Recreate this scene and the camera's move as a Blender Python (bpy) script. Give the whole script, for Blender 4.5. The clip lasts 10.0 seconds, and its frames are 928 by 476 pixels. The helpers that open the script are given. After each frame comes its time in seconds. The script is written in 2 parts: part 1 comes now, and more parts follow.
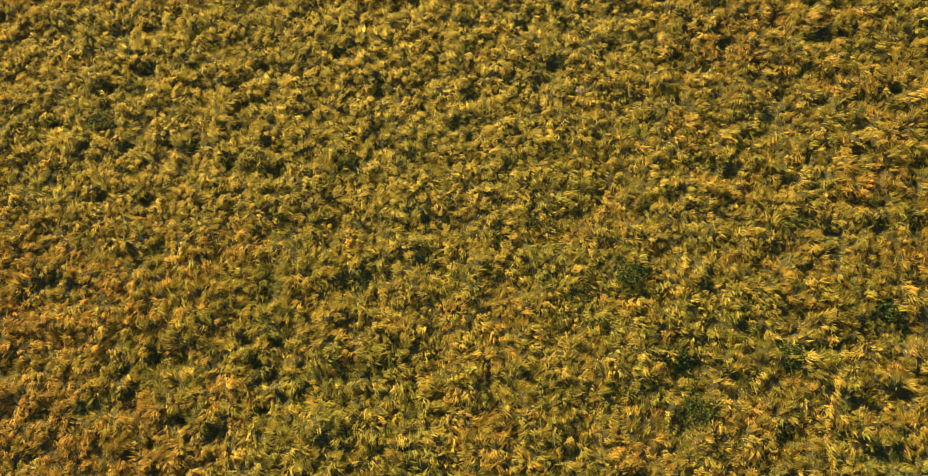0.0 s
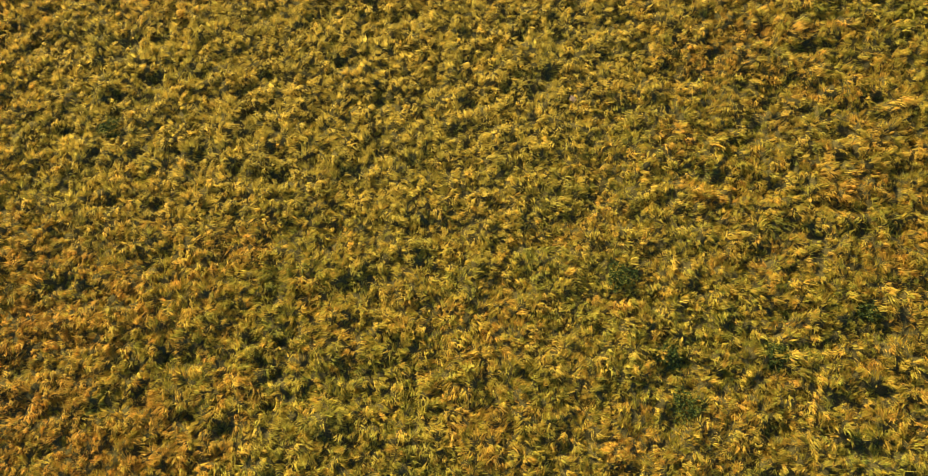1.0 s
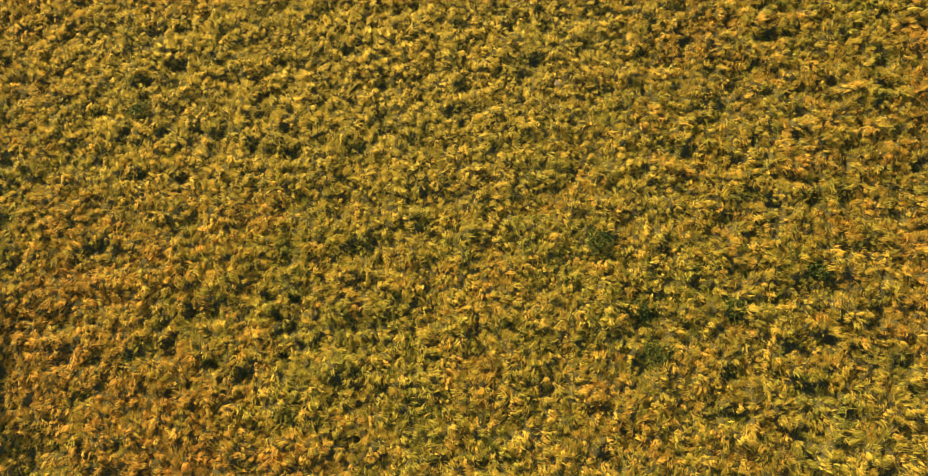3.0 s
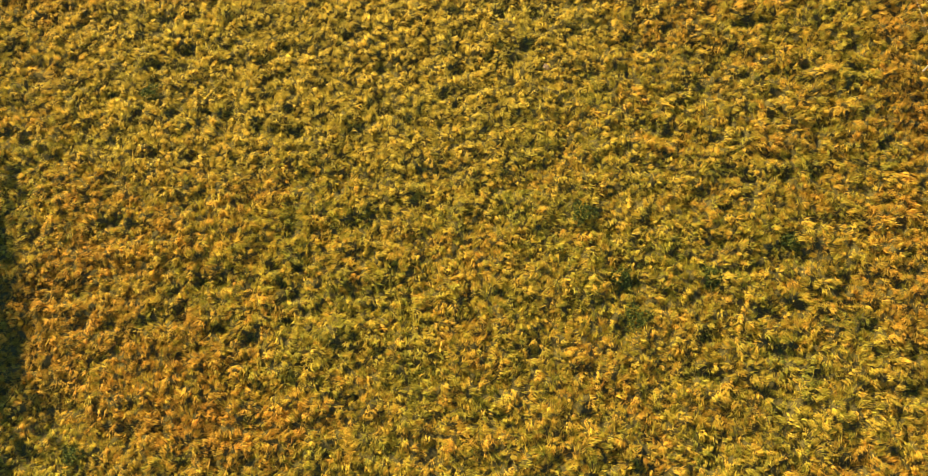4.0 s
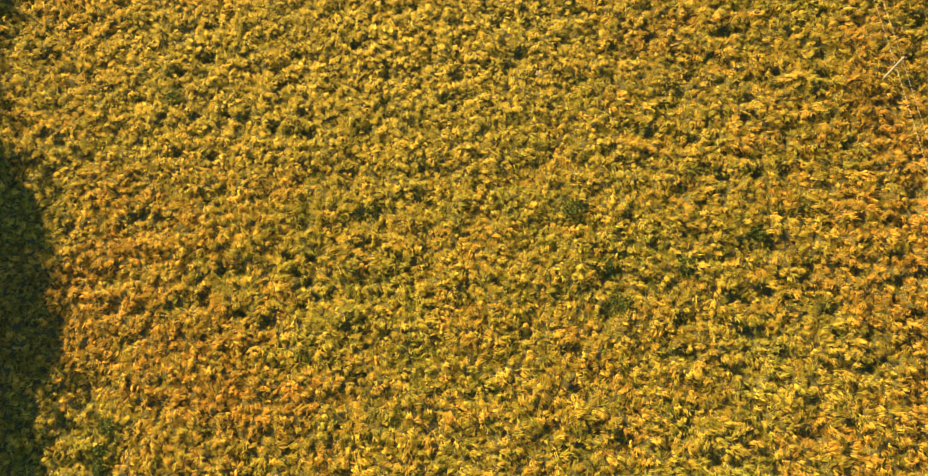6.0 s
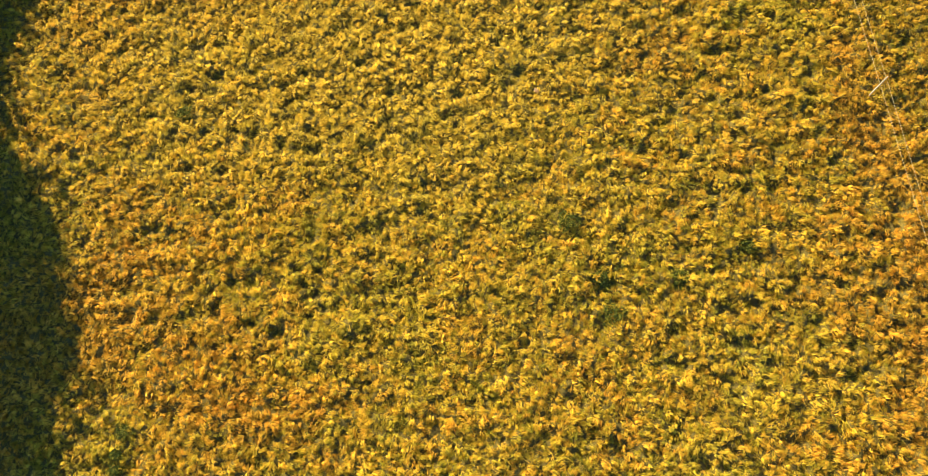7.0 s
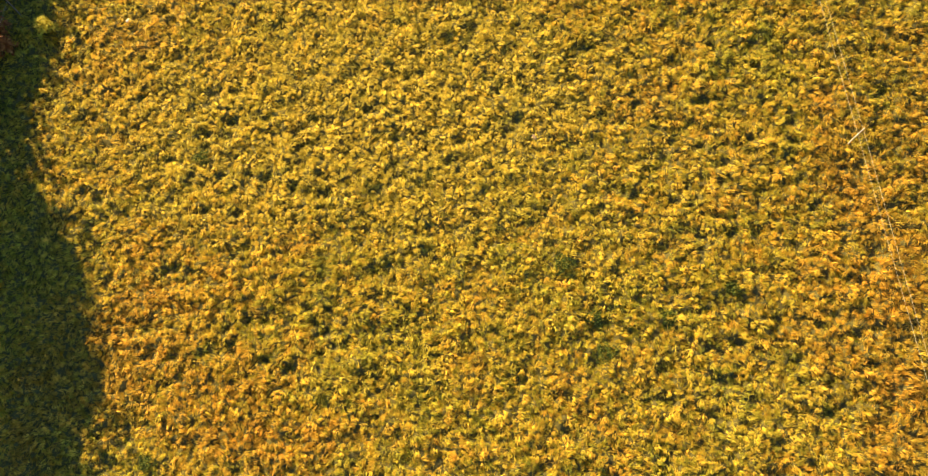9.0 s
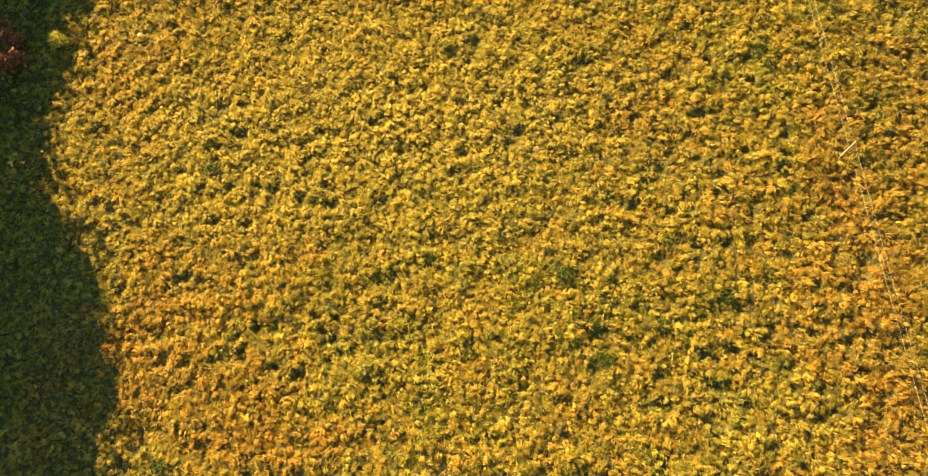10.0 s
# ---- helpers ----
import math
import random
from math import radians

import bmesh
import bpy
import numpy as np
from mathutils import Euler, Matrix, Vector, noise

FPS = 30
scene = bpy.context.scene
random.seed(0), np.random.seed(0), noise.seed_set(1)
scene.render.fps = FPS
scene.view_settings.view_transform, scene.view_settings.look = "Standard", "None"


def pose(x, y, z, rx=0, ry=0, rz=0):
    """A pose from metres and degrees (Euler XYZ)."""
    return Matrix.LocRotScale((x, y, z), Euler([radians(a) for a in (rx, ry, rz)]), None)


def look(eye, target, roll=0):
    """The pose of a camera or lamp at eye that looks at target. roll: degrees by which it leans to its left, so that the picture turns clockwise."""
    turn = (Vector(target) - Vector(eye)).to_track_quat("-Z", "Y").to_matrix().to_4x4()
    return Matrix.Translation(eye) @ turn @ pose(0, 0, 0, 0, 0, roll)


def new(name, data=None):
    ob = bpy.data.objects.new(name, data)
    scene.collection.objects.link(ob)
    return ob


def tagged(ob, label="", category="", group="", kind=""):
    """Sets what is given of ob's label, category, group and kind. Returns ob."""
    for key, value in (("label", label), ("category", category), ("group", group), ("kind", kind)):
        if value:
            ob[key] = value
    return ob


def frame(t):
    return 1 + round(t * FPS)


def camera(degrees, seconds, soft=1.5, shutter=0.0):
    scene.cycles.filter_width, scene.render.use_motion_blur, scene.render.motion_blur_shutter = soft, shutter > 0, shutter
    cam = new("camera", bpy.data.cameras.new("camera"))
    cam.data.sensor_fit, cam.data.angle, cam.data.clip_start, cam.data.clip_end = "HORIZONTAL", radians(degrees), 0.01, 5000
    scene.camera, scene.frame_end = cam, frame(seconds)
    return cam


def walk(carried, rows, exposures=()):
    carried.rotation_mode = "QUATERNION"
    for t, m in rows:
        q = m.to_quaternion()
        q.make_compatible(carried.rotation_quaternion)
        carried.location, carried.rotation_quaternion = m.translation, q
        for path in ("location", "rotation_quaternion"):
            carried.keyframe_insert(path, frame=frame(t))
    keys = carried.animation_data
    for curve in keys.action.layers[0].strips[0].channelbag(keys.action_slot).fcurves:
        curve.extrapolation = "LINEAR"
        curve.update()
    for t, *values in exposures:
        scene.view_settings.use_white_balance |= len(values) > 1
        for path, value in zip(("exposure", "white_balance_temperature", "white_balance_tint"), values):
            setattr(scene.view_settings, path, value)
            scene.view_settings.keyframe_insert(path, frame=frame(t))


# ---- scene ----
cam = camera(66.0, 10.0, 0.3)
PATH = [
    (0, (-0.221, -0.787, 15.737), (-0.323, -0.125, 13.853), -10.8),
    (0.5, (-0.196, -0.846, 16.01), (-0.296, -0.18, 14.127), -10.6),
    (1, (-0.176, -0.988, 16.333), (-0.273, -0.318, 14.451), -10.3),
    (1.5, (-0.148, -1.227, 16.701), (-0.244, -0.556, 14.82), -10.2),
    (2, (-0.103, -1.526, 17.12), (-0.203, -0.861, 15.236), -10.5),
    (2.5, (-0.033, -1.937, 17.535), (-0.134, -1.272, 15.651), -10.7),
    (4, (0.316, -3.486, 18.786), (0.212, -2.822, 16.902), -10.9),
    (4.5, (0.388, -4.044, 19.195), (0.284, -3.383, 17.311), -10.9),
    (5, (0.425, -4.197, 19.647), (0.32, -3.542, 17.76), -11.1),
    (5.5, (0.467, -4.247, 20.078), (0.359, -3.59, 18.192), -11.3),
    (7, (0.585, -4.042, 21.527), (0.473, -3.396, 19.637), -11.8),
    (7.5, (0.586, -3.795, 22.003), (0.475, -3.154, 20.111), -11.7),
    (8, (0.601, -3.525, 22.43), (0.487, -2.883, 20.539), -12.0),
    (8.5, (0.589, -3.334, 22.868), (0.477, -2.69, 20.978), -11.8),
    (9, (0.673, -3.229, 23.286), (0.56, -2.58, 21.398), -11.8),
    (9.5, (0.65, -3.174, 23.678), (0.538, -2.523, 21.791), -11.7),
    (10, (0.635, -3.126, 24.104), (0.521, -2.477, 22.216), -11.9),
]
walk(cam, [(t, look(eye, target, roll)) for t, eye, target, roll in PATH], [(0, 1.48, 5900, 10), (2.5, 1.62, 6250, 10), (5, 1.97, 6750, 10), (7.5, 2.23, 7050, 10), (10, 2.26, 7050, 10)])
SKY, SUN, TUFTS_M2, STRANDS, FAR_TUFTS = 0.06, 5.0, 284, 7, 6000

# ---- light ----
SUN_FROM = Vector((-0.55, 0.83, 0.388)).normalized()
world = bpy.data.worlds.new("sky")
scene.world = world
world.use_nodes = True
wn = world.node_tree.nodes
sky = wn.new("ShaderNodeTexSky")
sky.sky_type = "NISHITA"
sky.sun_disc = False
sky.sun_elevation = math.asin(SUN_FROM.z)
sky.sun_rotation = math.atan2(SUN_FROM.x, SUN_FROM.y)
sky.air_density, sky.dust_density, sky.ozone_density = 1.1, 0.3, 6.0
wn["Background"].inputs["Strength"].default_value = SKY
world.node_tree.links.new(sky.outputs["Color"], wn["Background"].inputs["Color"])

sun_data = bpy.data.lights.new("sun", "SUN")
sun_data.energy = SUN
sun_data.angle = radians(0.55)
sun_data.color = (1.0, 0.80, 0.40)
sun = new("sun", sun_data)
sun.matrix_world = look(SUN_FROM * 60, (0, 0, 0))


# ---- materials ----
def material(name):
    mat = bpy.data.materials.new(name)
    mat.use_nodes = True
    return mat, mat.node_tree.nodes, mat.node_tree.links


def ramp(nodes, stops):
    node = nodes.new("ShaderNodeValToRGB")
    el = node.color_ramp.elements
    while len(el) < len(stops):
        el.new(0.5)
    for e, (at, col) in zip(el, stops):
        e.position, e.color = at, (*col, 1)
    return node


def noise_node(nodes, links, scale, detail=4.0, rough=0.6):
    co = nodes.new("ShaderNodeTexCoord")
    n = nodes.new("ShaderNodeTexNoise")
    n.inputs["Scale"].default_value, n.inputs["Detail"].default_value = scale, detail
    n.inputs["Roughness"].default_value = rough
    links.new(co.outputs["Object"], n.inputs["Vector"])
    return n


def math_node(nodes, links, op, a, b):
    n = nodes.new("ShaderNodeMath")
    n.operation = op
    for k, v in enumerate((a, b)):
        if isinstance(v, (int, float)):
            n.inputs[k].default_value = v
        else:
            links.new(v, n.inputs[k])
    return n.outputs[0]


def leaf_material(name, stops, spread=0.35, passing=0.35, rough=0.55, patch=0.35, attribute="", gloss=0.1, shades=()):
    """Thin leaves: a ramp read at an attribute or a patch noise, spread leaf by leaf."""
    mat, nodes, links = material(name)
    geo = nodes.new("ShaderNodeNewGeometry")
    base = noise_node(nodes, links, 1.4, 3)
    if attribute:
        at = nodes.new("ShaderNodeAttribute")
        at.attribute_name = attribute
        level = math_node(nodes, links, "ADD", at.outputs["Fac"], math_node(nodes, links, "MULTIPLY", math_node(nodes, links, "SUBTRACT", base.outputs["Fac"], 0.5), patch))
    else:
        level = math_node(nodes, links, "ADD", math_node(nodes, links, "MULTIPLY", math_node(nodes, links, "SUBTRACT", base.outputs["Fac"], 0.5), patch), 0.5)
    own = math_node(nodes, links, "MULTIPLY", math_node(nodes, links, "SUBTRACT", geo.outputs["Random Per Island"], 0.5), spread)
    col = ramp(nodes, stops)
    links.new(math_node(nodes, links, "ADD", level, own), col.inputs["Fac"])
    colour = col.outputs["Color"]
    if shades:
        chance = nodes.new("ShaderNodeTexWhiteNoise")
        chance.noise_dimensions = "1D"
        links.new(geo.outputs["Random Per Island"], chance.inputs["W"])
        tone = ramp(nodes, [(0.0, (shades[0],) * 3), (1.0, (shades[1],) * 3)])
        links.new(chance.outputs["Value"], tone.inputs["Fac"])
        tint = nodes.new("ShaderNodeMix")
        tint.data_type, tint.blend_type = "RGBA", "MULTIPLY"
        tint.inputs["Factor"].default_value = 1.0
        links.new(colour, tint.inputs["A"])
        links.new(tone.outputs["Color"], tint.inputs["B"])
        colour = tint.outputs["Result"]
    if attribute:
        straw_light = nodes.new("ShaderNodeAttribute")
        straw_light.attribute_name = "straw_light"
        blend = nodes.new("ShaderNodeMix")
        blend.data_type = "RGBA"
        links.new(straw_light.outputs["Fac"], blend.inputs["Factor"])
        links.new(colour, blend.inputs["A"])
        blend.inputs["B"].default_value = (0.67, 0.51, 0.08, 1)
        tuft = nodes.new("ShaderNodeAttribute")
        tuft.attribute_name = "tone"
        toned = nodes.new("ShaderNodeMix")
        toned.data_type, toned.blend_type = "RGBA", "MULTIPLY"
        toned.inputs["Factor"].default_value = 1.0
        links.new(blend.outputs["Result"], toned.inputs["A"])
        links.new(tuft.outputs["Fac"], toned.inputs["B"])
        colour = toned.outputs["Result"]
    bsdf = nodes["Principled BSDF"]
    bsdf.inputs["Roughness"].default_value = rough
    bsdf.inputs["Specular IOR Level"].default_value = gloss
    links.new(colour, bsdf.inputs["Base Color"])
    trans = nodes.new("ShaderNodeBsdfTranslucent")
    links.new(colour, trans.inputs["Color"])
    mix = nodes.new("ShaderNodeMixShader")
    mix.inputs["Fac"].default_value = passing
    links.new(bsdf.outputs[0], mix.inputs[1])
    links.new(trans.outputs[0], mix.inputs[2])
    links.new(mix.outputs[0], nodes["Material Output"].inputs["Surface"])
    return mat


def plain_material(name, dark, light, scale, rough=0.7, bump=0.3, metal=0.0, stretch=(1, 1, 1)):
    mat, nodes, links = material(name)
    n = noise_node(nodes, links, scale, 6)
    if stretch != (1, 1, 1):
        m = nodes.new("ShaderNodeMapping")
        m.inputs["Scale"].default_value = stretch
        links.new(n.inputs["Vector"].links[0].from_socket, m.inputs["Vector"])
        links.new(m.outputs[0], n.inputs["Vector"])
    col = ramp(nodes, [(0.3, dark), (0.7, light)])
    links.new(n.outputs["Fac"], col.inputs["Fac"])
    bsdf = nodes["Principled BSDF"]
    links.new(col.outputs["Color"], bsdf.inputs["Base Color"])
    bsdf.inputs["Specular IOR Level"].default_value = 0.5 if rough < 0.7 else 0.1
    bsdf.inputs["Roughness"].default_value, bsdf.inputs["Metallic"].default_value = rough, metal
    if bump:
        b = nodes.new("ShaderNodeBump")
        b.inputs["Strength"].default_value, b.inputs["Distance"].default_value = bump, 0.02
        links.new(n.outputs["Fac"], b.inputs["Height"])
        links.new(b.outputs[0], bsdf.inputs["Normal"])
    return mat


def pasture_material():
    """Grass too far off to stand blade by blade: broad dry and green stretches, tufts and dark gaps."""
    mat = plain_material("far_pasture", (0.020, 0.022, 0.006), (0.30, 0.205, 0.026), 5.5, 1.0, 1.0)
    nodes, links = mat.node_tree.nodes, mat.node_tree.links
    bsdf = nodes["Principled BSDF"]
    tufts = bsdf.inputs["Base Color"].links[0].from_socket
    broad = noise_node(nodes, links, 0.12, 3)
    tint = ramp(nodes, [(0.3, (0.75, 0.85, 0.7)), (0.7, (1.0, 0.92, 0.9))])
    links.new(broad.outputs["Fac"], tint.inputs["Fac"])
    mix = nodes.new("ShaderNodeMix")
    mix.data_type, mix.blend_type = "RGBA", "MULTIPLY"
    mix.inputs["Factor"].default_value = 1.0
    links.new(tufts, mix.inputs["A"])
    links.new(tint.outputs["Color"], mix.inputs["B"])
    links.new(mix.outputs["Result"], bsdf.inputs["Base Color"])
    return mat


# the dark bluish lowest stops tint green grass and put shade into hollows
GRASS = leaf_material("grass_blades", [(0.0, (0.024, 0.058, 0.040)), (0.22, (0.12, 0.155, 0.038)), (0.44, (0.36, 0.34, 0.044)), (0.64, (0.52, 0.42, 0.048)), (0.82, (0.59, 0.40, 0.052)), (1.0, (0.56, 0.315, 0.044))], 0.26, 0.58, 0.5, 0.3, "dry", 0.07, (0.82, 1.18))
THATCH = plain_material("thatch_and_soil", (0.026, 0.032, 0.018), (0.19, 0.14, 0.034), 38.0, 1.0, 1.0)
PASTURE = pasture_material()
WEED = leaf_material("weed_leaves", [(0.0, (0.018, 0.032, 0.006)), (0.6, (0.06, 0.085, 0.018)), (1.0, (0.26, 0.25, 0.03))], 0.9, 0.3, 0.8)
YELLOW = leaf_material("yellow_weed_leaves", [(0.0, (0.36, 0.31, 0.03)), (1.0, (0.66, 0.52, 0.06))], 0.6, 0.4)
BRACKEN = leaf_material("dead_bracken_leaves", [(0.0, (0.12, 0.035, 0.012)), (0.55, (0.36, 0.13, 0.035)), (1.0, (0.52, 0.28, 0.08))], 0.7, 0.3)
TREE_LEAF = leaf_material("tree_leaves", [(0.0, (0.03, 0.055, 0.012)), (1.0, (0.085, 0.11, 0.02))], 0.6, 0.3)
BARK = plain_material("tree_bark", (0.05, 0.035, 0.025), (0.14, 0.11, 0.085), 9, 0.9, 0.8, 0.0, (1, 1, 0.25))
PALE_WOOD = plain_material("pale_wood", (0.50, 0.42, 0.29), (0.74, 0.66, 0.50), 14, 0.75, 0.3, 0.0, (1, 1, 0.1))
OLD_WOOD = plain_material("grey_wood", (0.05, 0.038, 0.026), (0.14, 0.11, 0.08), 12, 0.85, 0.5, 0.0, (1, 1, 0.1))
ROPE = plain_material("pale_fence_rope", (0.52, 0.43, 0.26), (0.70, 0.60, 0.40), 40, 0.6, 0.0)
STEEL = plain_material("galvanised_wire", (0.30, 0.31, 0.31), (0.5, 0.5, 0.5), 60, 0.45, 0.0, 0.7)
BLACK = plain_material("black_plastic", (0.015, 0.015, 0.015), (0.04, 0.04, 0.04), 30, 0.5, 0.0)
EARTH = plain_material("bare_earth", (0.20, 0.13, 0.085), (0.38, 0.27, 0.18), 22, 0.95, 0.8)
STONE = plain_material("pale_stone", (0.52, 0.49, 0.43), (0.80, 0.76, 0.68), 7, 0.85, 0.6)


# ---- mesh helpers ----
def mesh_from(name, verts, faces, mat, smooth=False):
    me = bpy.data.meshes.new(name)
    me.from_pydata([tuple(v) for v in verts], [], faces)
    me.materials.append(mat)
    if smooth:
        me.polygons.foreach_set("use_smooth", [True] * len(me.polygons))
    me.update()
    return me


def part(name, me, parent, label=""):
    ob = new(name, me)
    ob.parent = parent
    return tagged(ob, label)


def thing(name, place, label, category, group="", kind=""):
    ob = new(name)
    ob.matrix_world = pose(*place)
    ob.empty_display_size = 0.2
    return tagged(ob, label, category, group, kind)


def tube(points, radii, sides=8):
    """Verts and faces of a tapered tube along points, closed at both ends."""
    verts, faces = [], []
    pts = [Vector(p) for p in points]
    for i, (p, r) in enumerate(zip(pts, radii)):
        d = (pts[min(i + 1, len(pts) - 1)] - pts[max(i - 1, 0)]).normalized()
        a = d.orthogonal().normalized()
        b = d.cross(a)
        for k in range(sides):
            w = 2 * math.pi * k / sides
            verts.append(p + (a * math.cos(w) + b * math.sin(w)) * r)
    for i in range(len(pts) - 1):
        for k in range(sides):
            j = (k + 1) % sides
            faces.append((i * sides + k, i * sides + j, (i + 1) * sides + j, (i + 1) * sides + k))
    faces.append(tuple(range(sides))[::-1])
    faces.append(tuple(range((len(pts) - 1) * sides, len(pts) * sides)))
    return verts, faces


def joined(pieces):
    verts, faces = [], []
    for v, f in pieces:
        n = len(verts)
        verts += v
        faces += [tuple(i + n for i in q) for q in f]
    return verts, faces


# ---- the lie of the land: tussocks, hollows, dry and green stretches, painted shade ----
X0, X1, Y0, Y1 = -23.0, 18.5, -10.5, 19.5
CELL = 0.17
rng = np.random.default_rng(11)
NI, NJ = int((X1 - X0) / CELL) + 6, int((Y1 - Y0) / CELL) + 6
T_X = X0 + (np.arange(NI)[:, None] - 3 + rng.uniform(0.02, 0.98, (NI, NJ))) * CELL
T_Y = Y0 + (np.arange(NJ)[None, :] - 3 + rng.uniform(0.02, 0.98, (NI, NJ))) * CELL
T_R = rng.uniform(0.085, 0.17, (NI, NJ))
T_H = rng.uniform(0.04, 0.20, (NI, NJ)) * rng.choice([0.55, 1.0, 1.0, 1.15], (NI, NJ))
T_A = rng.uniform(0, math.pi, (NI, NJ))
T_E = rng.uniform(0.55, 1.0, (NI, NJ))
T_V = rng.uniform(-1, 1, (NI, NJ))
T_W = rng.uniform(0, 2 * math.pi, (NI, NJ))
LATTICE = rng.uniform(-1, 1, (6, 256, 256))


def value_noise(x, y, size, layer):
    """Smooth noise from -1 to 1 with cells of that size."""
    u, v = x / size + 97.3, y / size + 61.7
    i, j = np.floor(u).astype(int), np.floor(v).astype(int)
    fu, fv = u - i, v - j
    fu, fv = fu * fu * (3 - 2 * fu), fv * fv * (3 - 2 * fv)
    g = LATTICE[layer]
    a, b = g[i % 256, j % 256], g[(i + 1) % 256, j % 256]
    c, d = g[i % 256, (j + 1) % 256], g[(i + 1) % 256, (j + 1) % 256]
    return (a * (1 - fu) + b * fu) * (1 - fv) + (c * (1 - fu) + d * fu) * fv


HOLLOWS_EAST = [(7.85, 10.6), (9.97, 10.77), (7.94, 9.53), (10.12, 9.46), (10.94, 8.57), (11.88, 8.5), (9.33, 8.01), (10.88, 7.79), (12.79, 8.72), (14.26, 9.57), (14.49, 9.07), (10.9, 6.4), (11.12, 5.32), (12.09, 5.7), (11.86, 4.08), (10.97, 3.64), (9.12, 4.52), (8.32, 4.57), (6.98, 5.53), (7.21, 4.02), (8.85, 3.03), (10.95, 2.89), (12.78, 3.66), (6.66, 3.67)]
HOLLOWS_WEST = [(-13.11, 12.73), (-14.07, 12.05), (-10.16, 11.03), (-9.3, 11.01), (-12.98, 10.97), (-11.56, 8.28), (-10.22, 7.09), (-12.04, 6.73), (-14.12, 6.85), (-10.03, 6.16), (-14.19, 5.89), (-12.64, 5.19), (-8.88, 6.09), (-12.61, 8.8), (-13.99, 9.5), (-10.63, 0.98), (-13.01, 3.27), (-7.99, 0.27), (-10.77, 0.11), (-11.27, -1.14), (-12.0, -1.76), (-11.23, -2.36), (-11.36, -3.49), (-9.66, -1.19), (-9.63, -2.04), (-8.06, -2.68)]
HOLLOWS_NORTH = [(-2.7, 11.2), (-2.2, 11.3), (0.3, 11.0), (0.6, 10.5), (1.7, 10.4), (1.9, 9.8), (-4.4, 10.5), (-4.2, 9.9), (-1.2, 9.1), (-3.1, 8.7), (-2.1, 8.9), (-0.8, 8.4), (1.2, 9.2), (-0.4, 10.1), (0.9, 8.8), (-0.3, 7.8), (-3.1, 7.7), (-1.2, 7.7)]
HOLLOWS_NORTH_EAST = [(7.0, 8.5), (7.4, 8.7), (6.1, 8.7), (7.7, 7.8), (8.5, 7.8), (5.8, 7.5), (6.4, 7.4), (6.7, 8.0), (5.9, 7.0), (3.2, 8.2), (3.7, 7.6), (5.2, 6.0), (7.0, 5.6), (6.8, 4.7), (7.2, 4.5), (8.2, 6.4), (8.2, 4.5)]
HOLLOWS_SOUTH_EAST = [(6.0, 1.8), (5.8, 1.5), (3.8, 1.6), (3.6, 0.7), (3.4, 0.3), (4.7, 1.3), (5.5, 0.1), (7.2, -0.3), (6.7, -0.0), (7.0, 0.7), (8.7, 0.5), (5.0, -0.8), (5.5, -0.9), (6.4, 1.9), (8.4, 2.1), (9.1, 1.2)]
HOLLOWS_MID_WEST = [(-9.3, 9.7), (-9.5, 9.1), (-10.2, 9.2), (-8.5, 7.6), (-7.7, 7.5), (-8.0, 9.8), (-6.2, 9.7), (-6.6, 8.6), (-6.8, 6.9), (-5.6, 6.7), (-10.2, 8.7), (-9.3, 6.8), (-10.6, 7.6), (-9.5, 7.6), (-5.9, 7.4)]
HOLLOWS_SOUTH_WEST = [(-8.1, 2.1), (-7.5, 2.1), (-8.8, 1.9), (-8.6, 1.4), (-8.5, 1.1), (-7.4, 0.8), (-6.6, 0.5), (-6.1, 2.5), (-5.8, 2.0), (-5.4, 2.4), (-5.6, 0.9), (-5.5, 1.6), (-5.1, 1.2), (-9.5, 1.1), (-13.2, 3.9), (-11.7, 2.0), (-11.0, 4.1)]
HOLLOWS_FAR_EAST = [(9.4, 7.5), (5.0, 8.9), (4.6, 6.4), (4.9, 6.2), (8.3, 7.1), (7.6, 6.6), (9.5, 6.0), (11.9, 0.0), (9.7, -0.5), (10.4, -1.4), (12.3, 1.1), (10.7, -0.5), (7.1, -1.9), (7.9, 0.8), (9.7, 0.2), (11.1, 2.1), (10.6, 1.3), (9.3, 1.6), (8.0, 2.5), (11.7, 0.9), (8.1, -1.0)]
HOLLOWS = HOLLOWS_EAST + HOLLOWS_WEST + HOLLOWS_NORTH + HOLLOWS_NORTH_EAST + HOLLOWS_SOUTH_EAST + HOLLOWS_MID_WEST + HOLLOWS_SOUTH_WEST + HOLLOWS_FAR_EAST
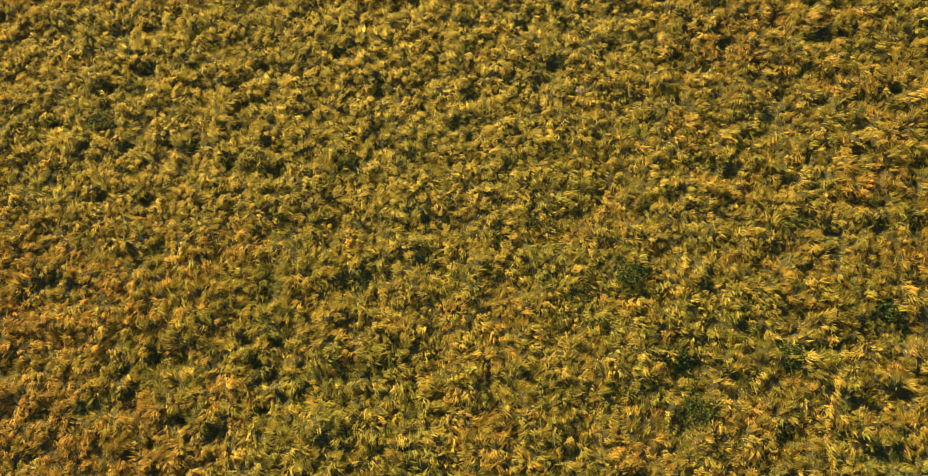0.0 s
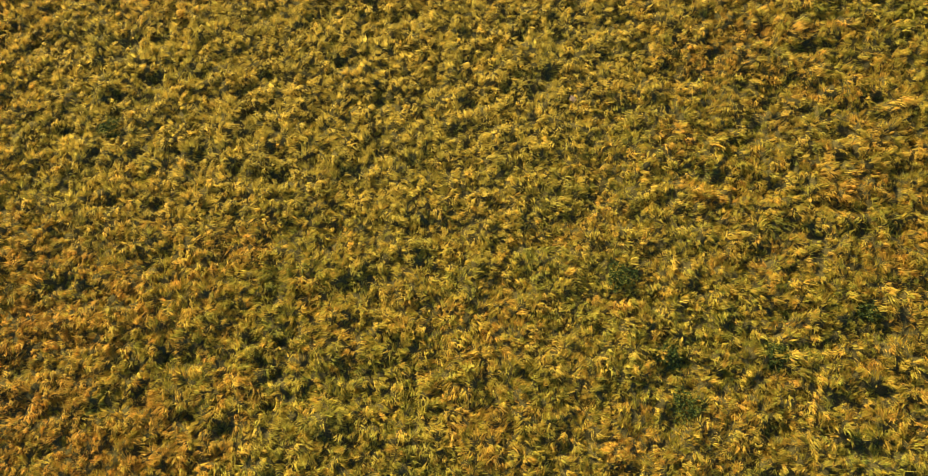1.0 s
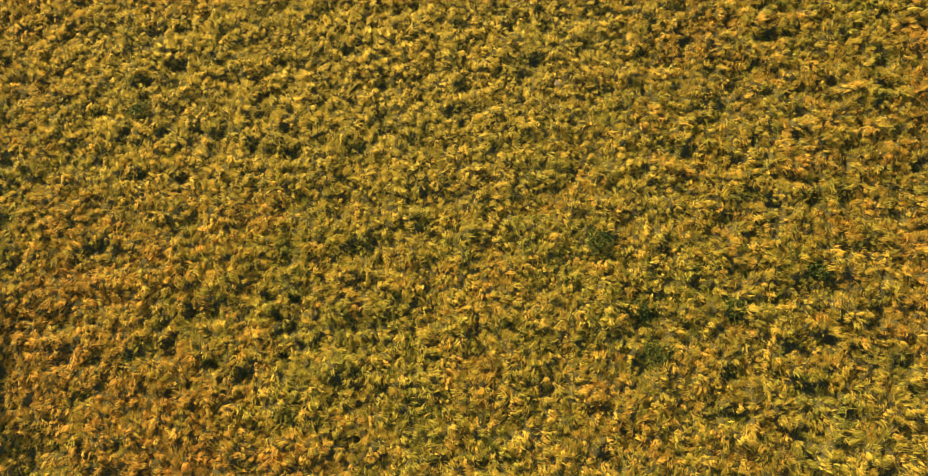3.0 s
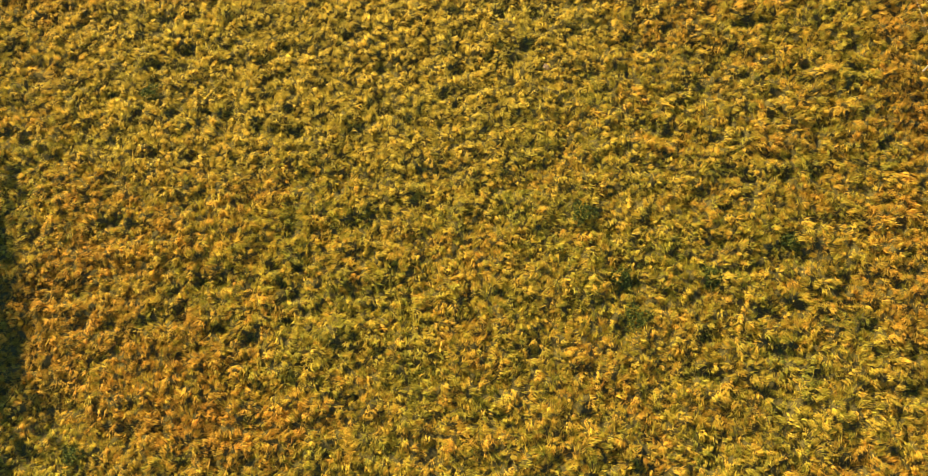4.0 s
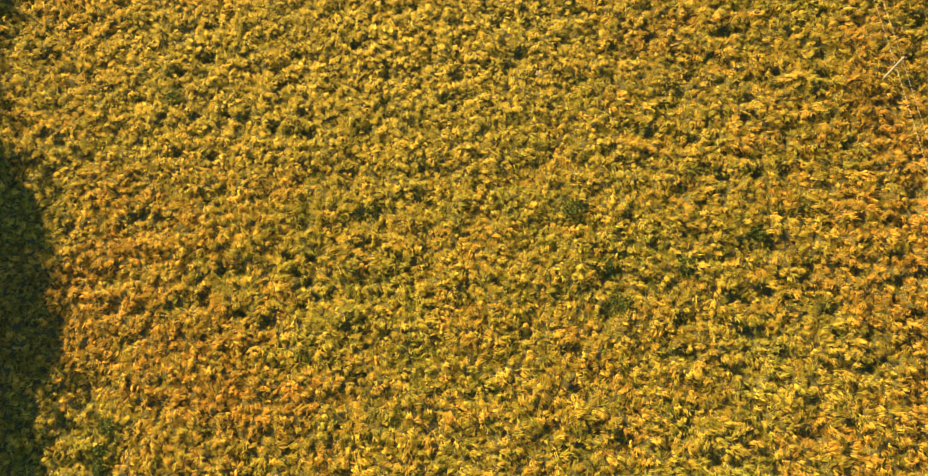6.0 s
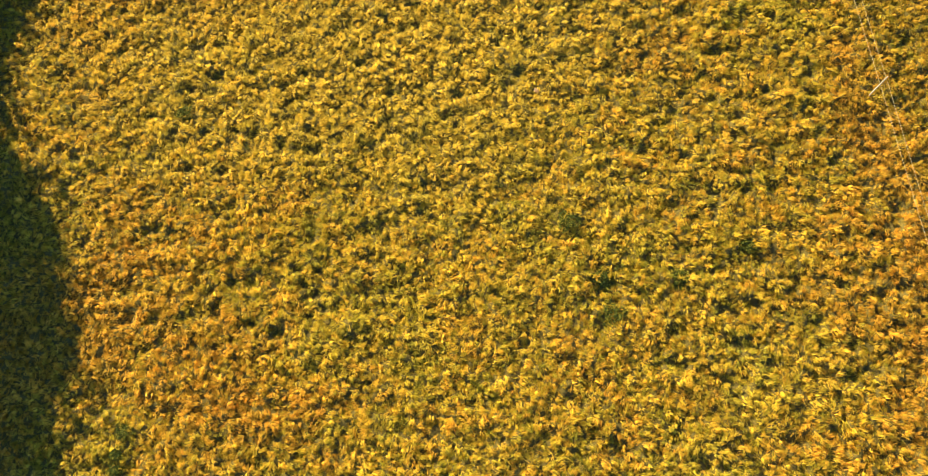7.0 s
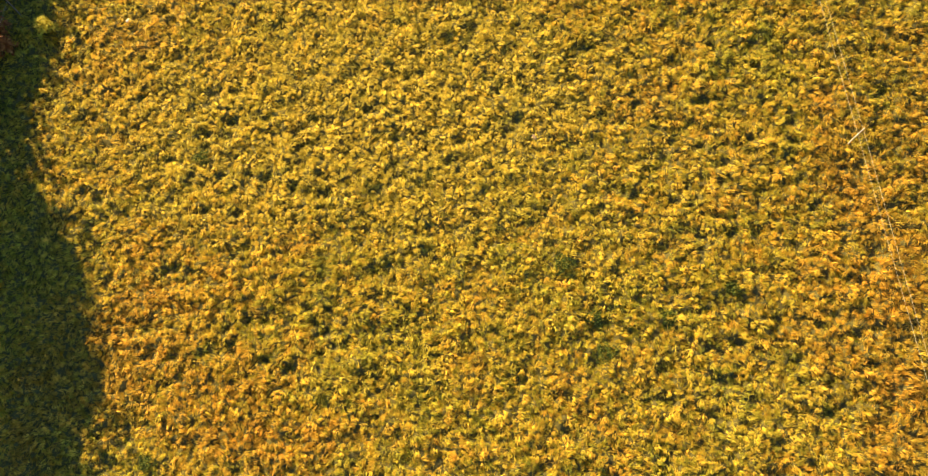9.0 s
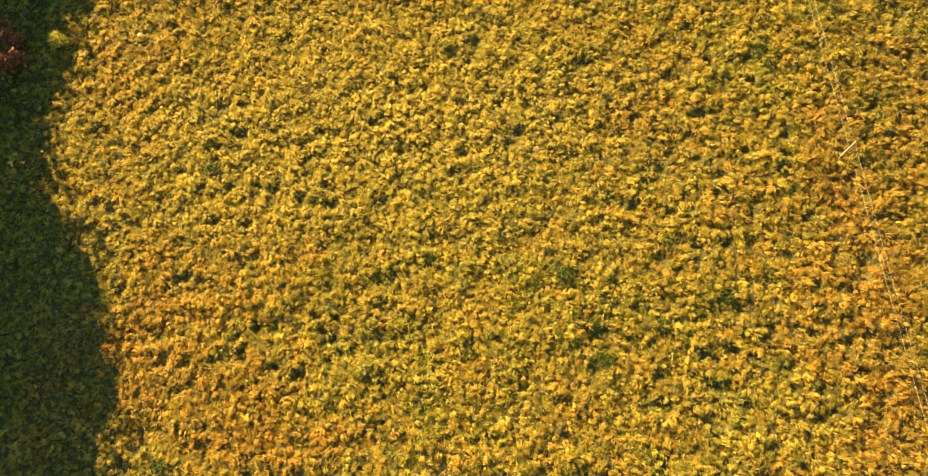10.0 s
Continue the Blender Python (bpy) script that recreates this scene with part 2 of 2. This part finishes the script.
# dry and shaded stretches: place, radii, strength
# strip at x -20.5: tree shade painted in as darker, greener grass
DRY_AND_SHADE_SPOTS = [(14.5, 4.0, 3.0, 9.0, 0.05), (-20.5, 4.0, 4.0, 14.0, -0.14), (-9.0, -0.7, 3.2, 1.6, 0.13), (-12.2, 2.0, 1.8, 2.2, 0.12), (-6.4, -1.9, 2.0, 1.2, 0.11), (12.0, 8.4, 0.7, 2.6, 0.27), (12.5, 5.0, 0.9, 3.0, 0.17), (13.0, 0.5, 1.2, 3.0, 0.24), (5.3, -2.0, 2.2, 1.0, 0.14), (-13.5, 12.0, 2.5, 4.0, 0.15), (4.0, 2.2, 2.6, 2.2, -0.08), (7.0, 4.6, 3.0, 2.2, -0.05), (14.5, 8.6, 2.2, 4.0, 0.08), (7.5, 0.8, 4.5, 3.0, -0.07), (0.0, -2.5, 6.0, 2.5, -0.08), (-0.5, 10.0, 6.0, 4.0, -0.02), (11.5, 0.0, 2.5, 4.0, 0.12), (-15.0, -0.5, 1.0, 3.5, 0.2), (-10.0, 2.0, 5.0, 5.0, 0.07)]
# broad northern spots: pale straw, with backlit brightness put into the colour
STRAW_LIGHT_SPOTS = [(-1.5, 9.5, 5.0, 3.5, 0.38), (-3.0, 7.0, 5.0, 3.0, 0.22), (-0.5, 11.5, 5.5, 4.0, 0.50), (-7.0, 11.0, 4.5, 4.5, 0.48), (-13.0, 10.5, 4.0, 5.0, 0.34), (-8.6, 5.95, 0.35, 0.22, 0.6), (-3.25, 7.9, 0.4, 0.35, 0.5), (-9.5, 7.5, 2.5, 2.0, 0.2), (6.5, 7.5, 2.0, 1.6, 0.12)]


def land(x, y):
    """Height, flow angle, dryness with painted shade, and hollowness at each place."""
    i0 = np.clip(np.floor((x - X0) / CELL).astype(int) + 3, 1, NI - 2)
    j0 = np.clip(np.floor((y - Y0) / CELL).astype(int) + 3, 1, NJ - 2)
    best = np.full(x.shape, -1.0)
    out_x, out_y, own, way = np.zeros_like(x), np.zeros_like(x), np.zeros_like(x), np.zeros_like(x)
    for di in (-1, 0, 1):
        for dj in (-1, 0, 1):
            i, j = i0 + di, j0 + dj
            dx, dy = x - T_X[i, j], y - T_Y[i, j]
            c, s = np.cos(T_A[i, j]), np.sin(T_A[i, j])
            u, v = (dx * c + dy * s) / T_R[i, j], (dy * c - dx * s) / (T_R[i, j] * T_E[i, j])
            q = u * u + v * v
            h = T_H[i, j] * np.clip(1 - q, 0, 1) ** 0.55
            better = h > best
            best = np.where(better, h, best)
            out_x, out_y = np.where(better, dx / T_R[i, j], out_x), np.where(better, dy / T_R[i, j], out_y)
            own = np.where(better, T_V[i, j], own)
            way = np.where(better, T_W[i, j], way)
    height = best * (0.85 + 0.2 * value_noise(x, y, 2.6, 0)) + 0.08 * value_noise(x, y, 0.5, 1) + 0.06 * value_noise(x, y, 6.0, 2)
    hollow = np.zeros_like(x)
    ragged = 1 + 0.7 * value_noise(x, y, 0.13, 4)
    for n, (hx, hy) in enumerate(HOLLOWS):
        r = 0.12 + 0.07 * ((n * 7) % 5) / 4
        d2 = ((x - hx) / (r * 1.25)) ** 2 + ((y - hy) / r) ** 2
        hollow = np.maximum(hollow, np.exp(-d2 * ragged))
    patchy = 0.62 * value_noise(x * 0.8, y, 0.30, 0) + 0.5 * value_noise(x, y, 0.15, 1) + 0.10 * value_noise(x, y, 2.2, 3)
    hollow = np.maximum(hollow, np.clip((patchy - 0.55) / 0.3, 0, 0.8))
    height = np.maximum(height * (1 - 0.8 * hollow) - 0.11 * hollow, -0.13)
    wind = -1.0 + 2.0 * value_noise(x, y, 0.8, 3) + 1.2 * value_noise(x, y, 3.0, 4)
    fx, fy = 0.5 * np.cos(wind) + 0.8 * np.cos(way) + 0.3 * out_x, 0.5 * np.sin(wind) + 0.8 * np.sin(way) + 0.3 * out_y
    # hollows turn deeper green, with the shade of the gaps painted in
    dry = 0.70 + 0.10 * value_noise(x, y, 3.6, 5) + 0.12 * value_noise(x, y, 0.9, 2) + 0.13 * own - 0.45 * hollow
    for sx, sy, rx, ry, k in DRY_AND_SHADE_SPOTS:
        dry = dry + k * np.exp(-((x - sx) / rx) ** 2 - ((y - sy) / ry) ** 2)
    return height, np.arctan2(fy, fx), dry, hollow, own


def stand(x, y):
    """The ground's height under a thing."""
    return float(land(np.array([float(x)]), np.array([float(y)]))[0][0])


# ---- ground ----
def build_ground():
    fine_x, fine_y = np.arange(X0, X1 + 0.01, 0.125), np.arange(Y0, Y1 + 0.01, 0.125)
    rim = np.array([0.6, 1.8, 4, 9, 20, 50, 120, 300, 800, 2000])
    xs = np.r_[X0 - rim[::-1], fine_x, X1 + rim]
    ys = np.r_[Y0 - rim[::-1], fine_y, Y1 + rim]
    gx, gy = np.meshgrid(xs, ys, indexing="ij")
    inside = (gx >= X0) & (gx <= X1) & (gy >= Y0) & (gy <= Y1)
    z = np.where(inside, land(gx.ravel(), gy.ravel())[0].reshape(gx.shape), 0.0)
    rim_way = np.minimum(np.minimum(gx - X0, X1 - gx), np.minimum(gy - Y0, Y1 - gy))
    z = z * np.clip(rim_way / 1.5, 0, 1)
    nx, ny = gx.shape
    me = bpy.data.meshes.new("ground")
    idx = np.arange(nx * ny).reshape(nx, ny)
    quads = np.stack([idx[:-1, :-1], idx[1:, :-1], idx[1:, 1:], idx[:-1, 1:]], -1).reshape(-1, 4)
    me.vertices.add(nx * ny)
    me.vertices.foreach_set("co", np.stack([gx, gy, z], -1).ravel())
    me.loops.add(quads.size)
    me.loops.foreach_set("vertex_index", quads.ravel())
    me.polygons.add(len(quads))
    me.polygons.foreach_set("loop_start", np.arange(0, quads.size, 4))
    me.polygons.foreach_set("use_smooth", np.ones(len(quads), bool))
    me.update(calc_edges=True)
    me.materials.append(THATCH)
    me.materials.append(PASTURE)
    middle = np.stack([gx, gy], -1).reshape(-1, 2)[quads].mean(1)
    mx, my = middle[:, 0], middle[:, 1]
    outer = (mx < -16.1 - 0.26 * (my + 5)) | (mx > 13.2 + 0.23 * (my + 5)) | (my < np.where(np.abs(mx) < 9, -9.3, -5.2)) | (my > 18.2)
    me.polygons.foreach_set("material_index", outer.astype(np.int32))
    tagged(new("ground", me), "dark thatch and soil of an uneven pasture", "ground", kind="structure")


# ---- grass ----
def build_grass():
    g = np.random.default_rng(5)
    # tufts: a handful of strands from one root that lean one way
    n = int((X1 - X0) * (Y1 - Y0) * TUFTS_M2)
    x, y = g.uniform(X0, X1, n), g.uniform(Y0, Y1, n)
    west, east = -16.9 - 0.26 * (y + 5), 13.0 + 0.23 * (y + 5)
    share = np.where((x > west) & (x < east) & (y < 18) & (y > np.where(np.abs(x) < 9, -9.5, -5.4)), 1.0, 0.12)
    far_x, far_y = g.uniform(X0 - 16, X1 + 16, FAR_TUFTS), g.uniform(Y0 - 16, Y1 + 16, FAR_TUFTS)
    beyond = (far_x < X0) | (far_x > X1) | (far_y < Y0) | (far_y > Y1)
    x, y, share = np.r_[x, far_x[beyond]], np.r_[y, far_y[beyond]], np.r_[share, np.ones(beyond.sum())]
    big = np.r_[np.ones(n), np.full(beyond.sum(), 2.0)]
    n = len(x)
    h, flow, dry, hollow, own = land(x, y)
    rim_way = np.minimum(np.minimum(x - X0, X1 - x), np.minimum(y - Y0, Y1 - y))
    h = h * np.clip(rim_way / 1.5, 0, 1)
    keep = g.uniform(0, 1, n) < share * (1 - 0.35 * hollow)
    x, y, h, flow, dry, hollow, big, own = (v[keep] for v in (x, y, h, flow, dry, hollow, big, own))
    n = len(x)
    flow = flow + g.normal(0, 0.35, n)
    dry = dry + 0.01 + g.normal(0, 0.10, n)
    tone = np.exp(g.normal(-0.04, 0.30, n))
    # tufts grow up to 15% darker east of x 11.5
    tone = tone * np.exp(0.22 * own) * (1 - 0.15 * np.clip((x - 11.5) / 2.5, 0, 1))
    tall = np.exp(g.normal(0, 0.2, n))
    sway = np.clip(g.normal(0.74, 0.26, n), 0.05, 1.2)
    # strands
    h = h + g.uniform(-0.03, 0.05, n)
    x, y, h, flow, dry, hollow, big, tall, sway, tone = (np.repeat(v, STRANDS) for v in (x, y, h, flow, dry, hollow, big, tall, sway, tone))
    n = len(x)
    x, y = x + g.normal(0, 0.026, n) * big, y + g.normal(0, 0.026, n) * big
    flow = flow + g.normal(0, 0.22, n)
    length = g.uniform(0.085, 0.16, n) * tall * (0.92 + 0.45 * np.clip(h, 0, 0.3) / 0.3) * (1 - 0.3 * hollow)
    lean1 = np.clip(sway + g.normal(0, 0.2, n), 0.05, 1.3)
    long = g.uniform(0, 1, n) < 0.10
    length = np.where(long, length * 1.6, length)
    lean1 = np.where(long, lean1 + 0.2, lean1)
    dry = dry + np.where(long, 0.10, 0.0)
    half = np.where(long, 0.0042, g.uniform(0.006, 0.0125, n)) * big
    length = length * np.where(big > 1, 1.5, 1.0)
    lean2 = np.clip(lean1 + g.uniform(0.35, 1.0, n), 0, 2.0)
    d = np.stack([np.cos(flow), np.sin(flow), np.zeros(n)], -1)
    side = np.stack([-np.sin(flow), np.cos(flow), g.normal(0, 0.35, n)], -1) * half[:, None]
    up = np.array([0, 0, 1.0])
    p0 = np.stack([x, y, h - 0.02], -1)
    p1 = p0 + (0.5 * length)[:, None] * (np.sin(lean1)[:, None] * d + np.cos(lean1)[:, None] * up)
    p2 = p1 + (0.5 * length)[:, None] * (np.sin(lean2)[:, None] * d + np.cos(lean2)[:, None] * up)
    # most strands are single slips, the long ones and a third of the rest are bent in the middle
    slip = ~long & (g.uniform(0, 1, n) < 0.68)
    low = p0 + 0.35 * (p1 - p0)
    corners = np.where(slip[:, None, None], np.stack([low + 1.25 * side, p2, low - 1.25 * side, low], 1), np.stack([p0, p1 + side, p2, p1 - side], 1))
    used = np.ones((n, 4), bool)
    used[slip, 3] = False
    co = corners[used]
    many = np.where(slip, 3, 4)
    first = np.r_[0, np.cumsum(many)[:-1]]
    loops = np.r_[(first[slip][:, None] + np.array([0, 1, 2])).ravel(), (first[~slip][:, None] + np.array([0, 1, 3, 1, 2, 3])).ravel()]
    me = bpy.data.meshes.new("grass")
    me.vertices.add(len(co))
    me.vertices.foreach_set("co", co.ravel())
    me.loops.add(len(loops))
    me.loops.foreach_set("vertex_index", loops)
    me.polygons.add(len(loops) // 3)
    me.polygons.foreach_set("loop_start", np.arange(0, len(loops), 3))
    me.update(calc_edges=True)
    # dry also carries the painted shade of hollows and the tree strip
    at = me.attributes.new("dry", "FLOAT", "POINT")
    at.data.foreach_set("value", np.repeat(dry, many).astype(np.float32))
    pale = 0.04 + 0.2 * value_noise(x, y, 1.3, 1) + np.where(long, 0.25, 0.0)
    for sx, sy, rx, ry, k in STRAW_LIGHT_SPOTS:
        pale = pale + k * np.exp(-((x - sx) / rx) ** 2 - ((y - sy) / ry) ** 2)
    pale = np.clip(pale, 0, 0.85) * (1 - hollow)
    at = me.attributes.new("straw_light", "FLOAT", "POINT")
    at.data.foreach_set("value", np.repeat(pale, many).astype(np.float32))
    at = me.attributes.new("tone", "FLOAT", "POINT")
    at.data.foreach_set("value", np.repeat(np.clip(tone, 0.4, 1.45), many).astype(np.float32))
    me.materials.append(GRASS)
    tagged(new("grass", me), "tall tussocky golden green pasture grass, wind-laid", "grass", kind="stuff")


# ---- fences ----
def fence_post(place, height, radius, mat, lean=(0.0, 0.0), label="", group=""):
    x, y = place
    z = stand(x, y)
    post = thing("fence_post", (x, y, z), label, "fence post", group)
    v, f = tube([(0, 0, -0.25), (0, 0, 0.3), (lean[0] * 0.5, lean[1] * 0.5, height * 0.6), (lean[0], lean[1], height - 0.02), (lean[0], lean[1], height)],
                [radius, radius, radius * 0.97, radius * 0.95, radius * 0.75], 10)
    part("stake", mesh_from("stake", v, f, mat, False), post)
    return post, Vector((x + lean[0], y + lean[1], z + height))


def wire_run(name, points, radius, mat, label, sag=0.05):
    pts = []
    for a, b in zip(points, points[1:]):
        a, b = Vector(a), Vector(b)
        for k in range(12):
            t = k / 12
            pts.append(a.lerp(b, t) - Vector((0, 0, sag * 4 * t * (1 - t))))
    pts.append(Vector(points[-1]))
    v, f = tube(pts, [radius] * len(pts), 6)
    return tagged(new(name, mesh_from(name, v, f, mat, True)), label, "fence wire")


def insulator(post, at, side):
    v, f = joined([tube([at, at + side * 0.03], [0.008, 0.008], 6), tube([at + side * 0.03 - Vector((0, 0, 0.02)), at + side * 0.03 + Vector((0, 0, 0.02))], [0.010, 0.010], 8)])
    part("insulator", mesh_from("insulator", v, f, BLACK), post, "small black plastic insulator")


def build_east_fence():
    line = [(12.2, 18.6), (12.66, 7.57), (13.25, -4.6), (13.8, -16.0)]
    tops, mids = [], []
    for k, (x, y) in enumerate(line):
        post, top = fence_post((x, y), 1.2, 0.022, PALE_WOOD, ((0.02, -0.01) if k == 1 else (0, 0)), "pale round wooden fence post standing in dry grass", "electric fence posts")
        z = stand(x, y)
        for level in (1.04, 0.66):
            insulator(post, Vector((0.03, 0, level)), Vector((1, 0, 0)))
        tops.append((x + 0.065, y, z + 1.04))
        mids.append((x + 0.06, y, z + 0.66))
    wire_run("fence_wire", tops, 0.0029, ROPE, "pale upper electric rope strung between fence posts")
    wire_run("fence_wire", mids, 0.0029, ROPE, "pale lower electric rope strung between fence posts")


def build_west_fence():
    line = [(-17.6, 24.5), (-18.44, 15.07), (-19.2, 6.5), (-20.1, -4.0)]
    tops, mids = [], []
    for x, y in line:
        post, top = fence_post((x, y), 1.12, 0.035, OLD_WOOD, (0.03, 0.02), "weathered grey wooden fence post in tree shade", "old fence posts")
        z = stand(x, y)
        insulator(post, Vector((0.06, 0.01, 1.05)), Vector((1, 0, 0)))
        tops.append((x + 0.1, y, z + 1.05))
    wire_run("fence_wire", tops, 0.0024, STEEL, "thin galvanised wire strung between old fence posts")


# ---- plants ----
def leaf_quads(g, centres, size, droop=0.4):
    """One bent leaf of four triangles' worth at each centre, turned at random."""
    n = len(centres)
    a, tilt = g.uniform(0, 2 * math.pi, n), g.uniform(-0.7, 0.9, n)
    ln = size * g.uniform(0.6, 1.3, n)
    d = np.stack([np.cos(a) * np.cos(tilt), np.sin(a) * np.cos(tilt), np.sin(tilt)], -1)
    s = np.stack([-np.sin(a), np.cos(a), g.normal(0, 0.3, n)], -1) * (ln * 0.3)[:, None]
    c = np.asarray(centres)
    mid, tip = c + d * (ln * 0.5)[:, None], c + d * ln[:, None] - np.array([0, 0, 1.0]) * (ln * droop * 0.5)[:, None]
    v = np.stack([c, mid - s, tip, mid + s], 1).reshape(-1, 3)
    f = [(4 * k, 4 * k + 1, 4 * k + 2, 4 * k + 3) for k in range(n)]
    return v.tolist(), f


def weed_mesh(seed, radius, height, count, size, mat, name):
    g = np.random.default_rng(seed)
    a = g.uniform(0, 2 * math.pi, count)
    r = radius * np.sqrt(g.uniform(0, 1, count)) * (0.75 + 0.25 * np.sin(3 * a + seed))
    z = height * (1 - (r / radius) ** 2 * 0.7) * g.uniform(0.35, 1.0, count)
    v, f = leaf_quads(g, np.stack([r * np.cos(a), r * np.sin(a), z], -1), size)
    return mesh_from(name, v, f, mat)


def stem_mesh(seed, radius, height, count, mat):
    g = np.random.default_rng(seed)
    out = []
    for _ in range(count):
        a, r = g.uniform(0, 6.28), radius * g.uniform(0.1, 0.8)
        x, y = r * math.cos(a), r * math.sin(a)
        out.append(tube([(x * 0.3, y * 0.3, -0.05), (x * 0.7, y * 0.7, height * 0.5), (x, y, height * g.uniform(0.7, 0.95))], [0.008, 0.006, 0.003], 5))
    v, f = joined(out)
    return mesh_from("stems", v, f, mat)


def weed(place, seed, radius, height, count, size, mat, stem_mat, name, label, category, group=""):
    x, y = place
    ob = thing(name, (x, y, stand(x, y)), label, category, group)
    part("stems", stem_mesh(seed, radius, height, 12, stem_mat), ob)
    part("leaves", weed_mesh(seed + 1, radius, height, count, size, mat, "leaves"), ob)
    return ob


# ---- trees ----
def build_tree(place, height, spread, seed, leaves=210, loose=0.55):
    x, y = place
    g = np.random.default_rng(seed)
    ob = thing("tree", (x, y, 0), "leafy field-edge tree casting long shade over the pasture", "tree", "trees along the field edge")
    bend = g.uniform(-0.3, 0.3, 2)
    trunk_top = height * 0.62
    v, f = tube([(0, 0, -0.3), (0, 0, 0.3), (bend[0] * 0.5, bend[1] * 0.5, trunk_top * 0.5), (bend[0], bend[1], trunk_top)], [0.24, 0.18, 0.13, 0.06], 10)
    trunk = part("trunk", mesh_from("trunk", v, f, BARK, True), ob)
    ends = []
    for k in range(11):
        a = k * 2.4 + g.uniform(-0.3, 0.3)
        z0 = height * g.uniform(0.14, 0.6)
        reach = spread * g.uniform(0.6, 1.0) * (1.1 - 0.6 * z0 / height)
        rise = height * g.uniform(0.08, 0.32)
        t = z0 / trunk_top
        s = Vector((bend[0] * t, bend[1] * t, z0))
        e = s + Vector((math.cos(a) * reach, math.sin(a) * reach, rise))
        m = s.lerp(e, 0.5) + Vector((0, 0, -0.1 * rise))
        v, f = tube([s, m, e], [0.07, 0.045, 0.015], 6)
        part("limb", mesh_from("limb", v, f, BARK, True), trunk)
        ends += [m, e, s.lerp(e, 0.75)]
    ends.append(Vector((bend[0], bend[1], height * 0.82)))
    centres = []
    for e in ends:
        r = spread * g.uniform(0.20, 0.34)
        p = g.normal(0, loose, (leaves, 3)) * r + np.array(e)
        p[:, 2] = np.maximum(p[:, 2], 0.35)
        centres.append(p[p[:, 2] < height - 0.1 - 0.5 * g.uniform(0, 1, leaves) ** 2])
    v, f = leaf_quads(g, np.concatenate(centres), 0.45)
    part("crown", mesh_from("crown", v, f, TREE_LEAF), ob)
    return ob


build_ground()
build_grass()
build_east_fence()
build_west_fence()

TREES = [(-24.6, 5.8, 8.0), (-24.2, 9.8, 8.2), (-24.5, 13.6, 8.4), (-24.5, 16.5, 8.0), (-24.6, 20.6, 3.8), (-24.6, 23.0, 4.9), (-24.6, 25.4, 6.0), (-24.4, 28.0, 6.1), (-24.4, 30.4, 7.2), (-24.3, 32.6, 6.8)]
for k, (x, y, h) in enumerate(TREES):
    build_tree((x, y), h, 1.3 + 0.18 * h, 40 + k, *((170, 0.72) if y < 18 else (185, 0.55)))

WEEDS = [(2.61, 3.65, 0.42), (3.5, 1.81, 0.38), (3.79, 0.67, 0.45), (-10.28, 8.27, 0.36), (5.91, 1.72, 0.4), (8.06, 2.66, 0.36), (-11.02, -2.4, 0.34), (-11.16, -3.03, 0.24), (-11.15, -3.5, 0.28)]
for k, (x, y, r) in enumerate(WEEDS):
    weed((x, y), 70 + 3 * k, r * 1.05, 0.2, 560, 0.055, WEED, WEED, "weed_clump", "low dark green broad-leaved weed clump among grass", "weed", "weed clumps in the grass")
weed((-17.13, 14.27), 120, 0.46, 0.8, 420, 0.10, YELLOW, YELLOW, "tall_weed", "tall yellow weed catching sun in the shade", "weed")
for k, (x, y, r) in enumerate([(-19.36, 14.85, 0.36), (-18.9, 14.25, 0.34), (-18.95, 13.15, 0.42), (-18.4, 13.35, 0.26)]):
    weed((x, y), 140 + 3 * k, r, 1.3, 420, 0.14, BRACKEN, BRACKEN, "bracken_clump", "dead reddish brown bracken beside the old fence", "bracken", "dead bracken by the fence")


def clod(name, place, size, mat, seed, label, category):
    x, y = place
    g = np.random.default_rng(seed)
    bm = bmesh.new()
    bmesh.ops.create_icosphere(bm, subdivisions=3, radius=1.0)
    for v in bm.verts:
        k = 1 + 0.22 * noise.noise(v.co * 1.7 + Vector((seed, 0, 0))) + 0.08 * noise.noise(v.co * 5.0)
        v.co = Vector((v.co.x * size[0], v.co.y * size[1], max(v.co.z, -0.35) * size[2])) * k
    me = bpy.data.meshes.new(name)
    bm.to_mesh(me)
    bm.free()
    me.materials.append(mat)
    me.polygons.foreach_set("use_smooth", [True] * len(me.polygons))
    ob = new(name, me)
    ob.matrix_world = pose(x, y, stand(x, y) + 0.3 * size[2], 0, 0, float(g.uniform(0, 360)))
    return tagged(ob, label, category)


clod("field_stone", (-13.9, 14.5), (0.12, 0.085, 0.08), STONE, 3, "small pale stone lying in the pasture grass", "stone")
clod("earth_clod", (1.9, 8.5), (0.13, 0.09, 0.05), EARTH, 8, "low brown mound of bare earth among grass", "earth mound")
weed((-0.97, 1.64), 160, 0.10, 0.55, 26, 0.10, YELLOW, YELLOW, "dry_stalk", "thin pale dry stalks standing above the grass", "weed")
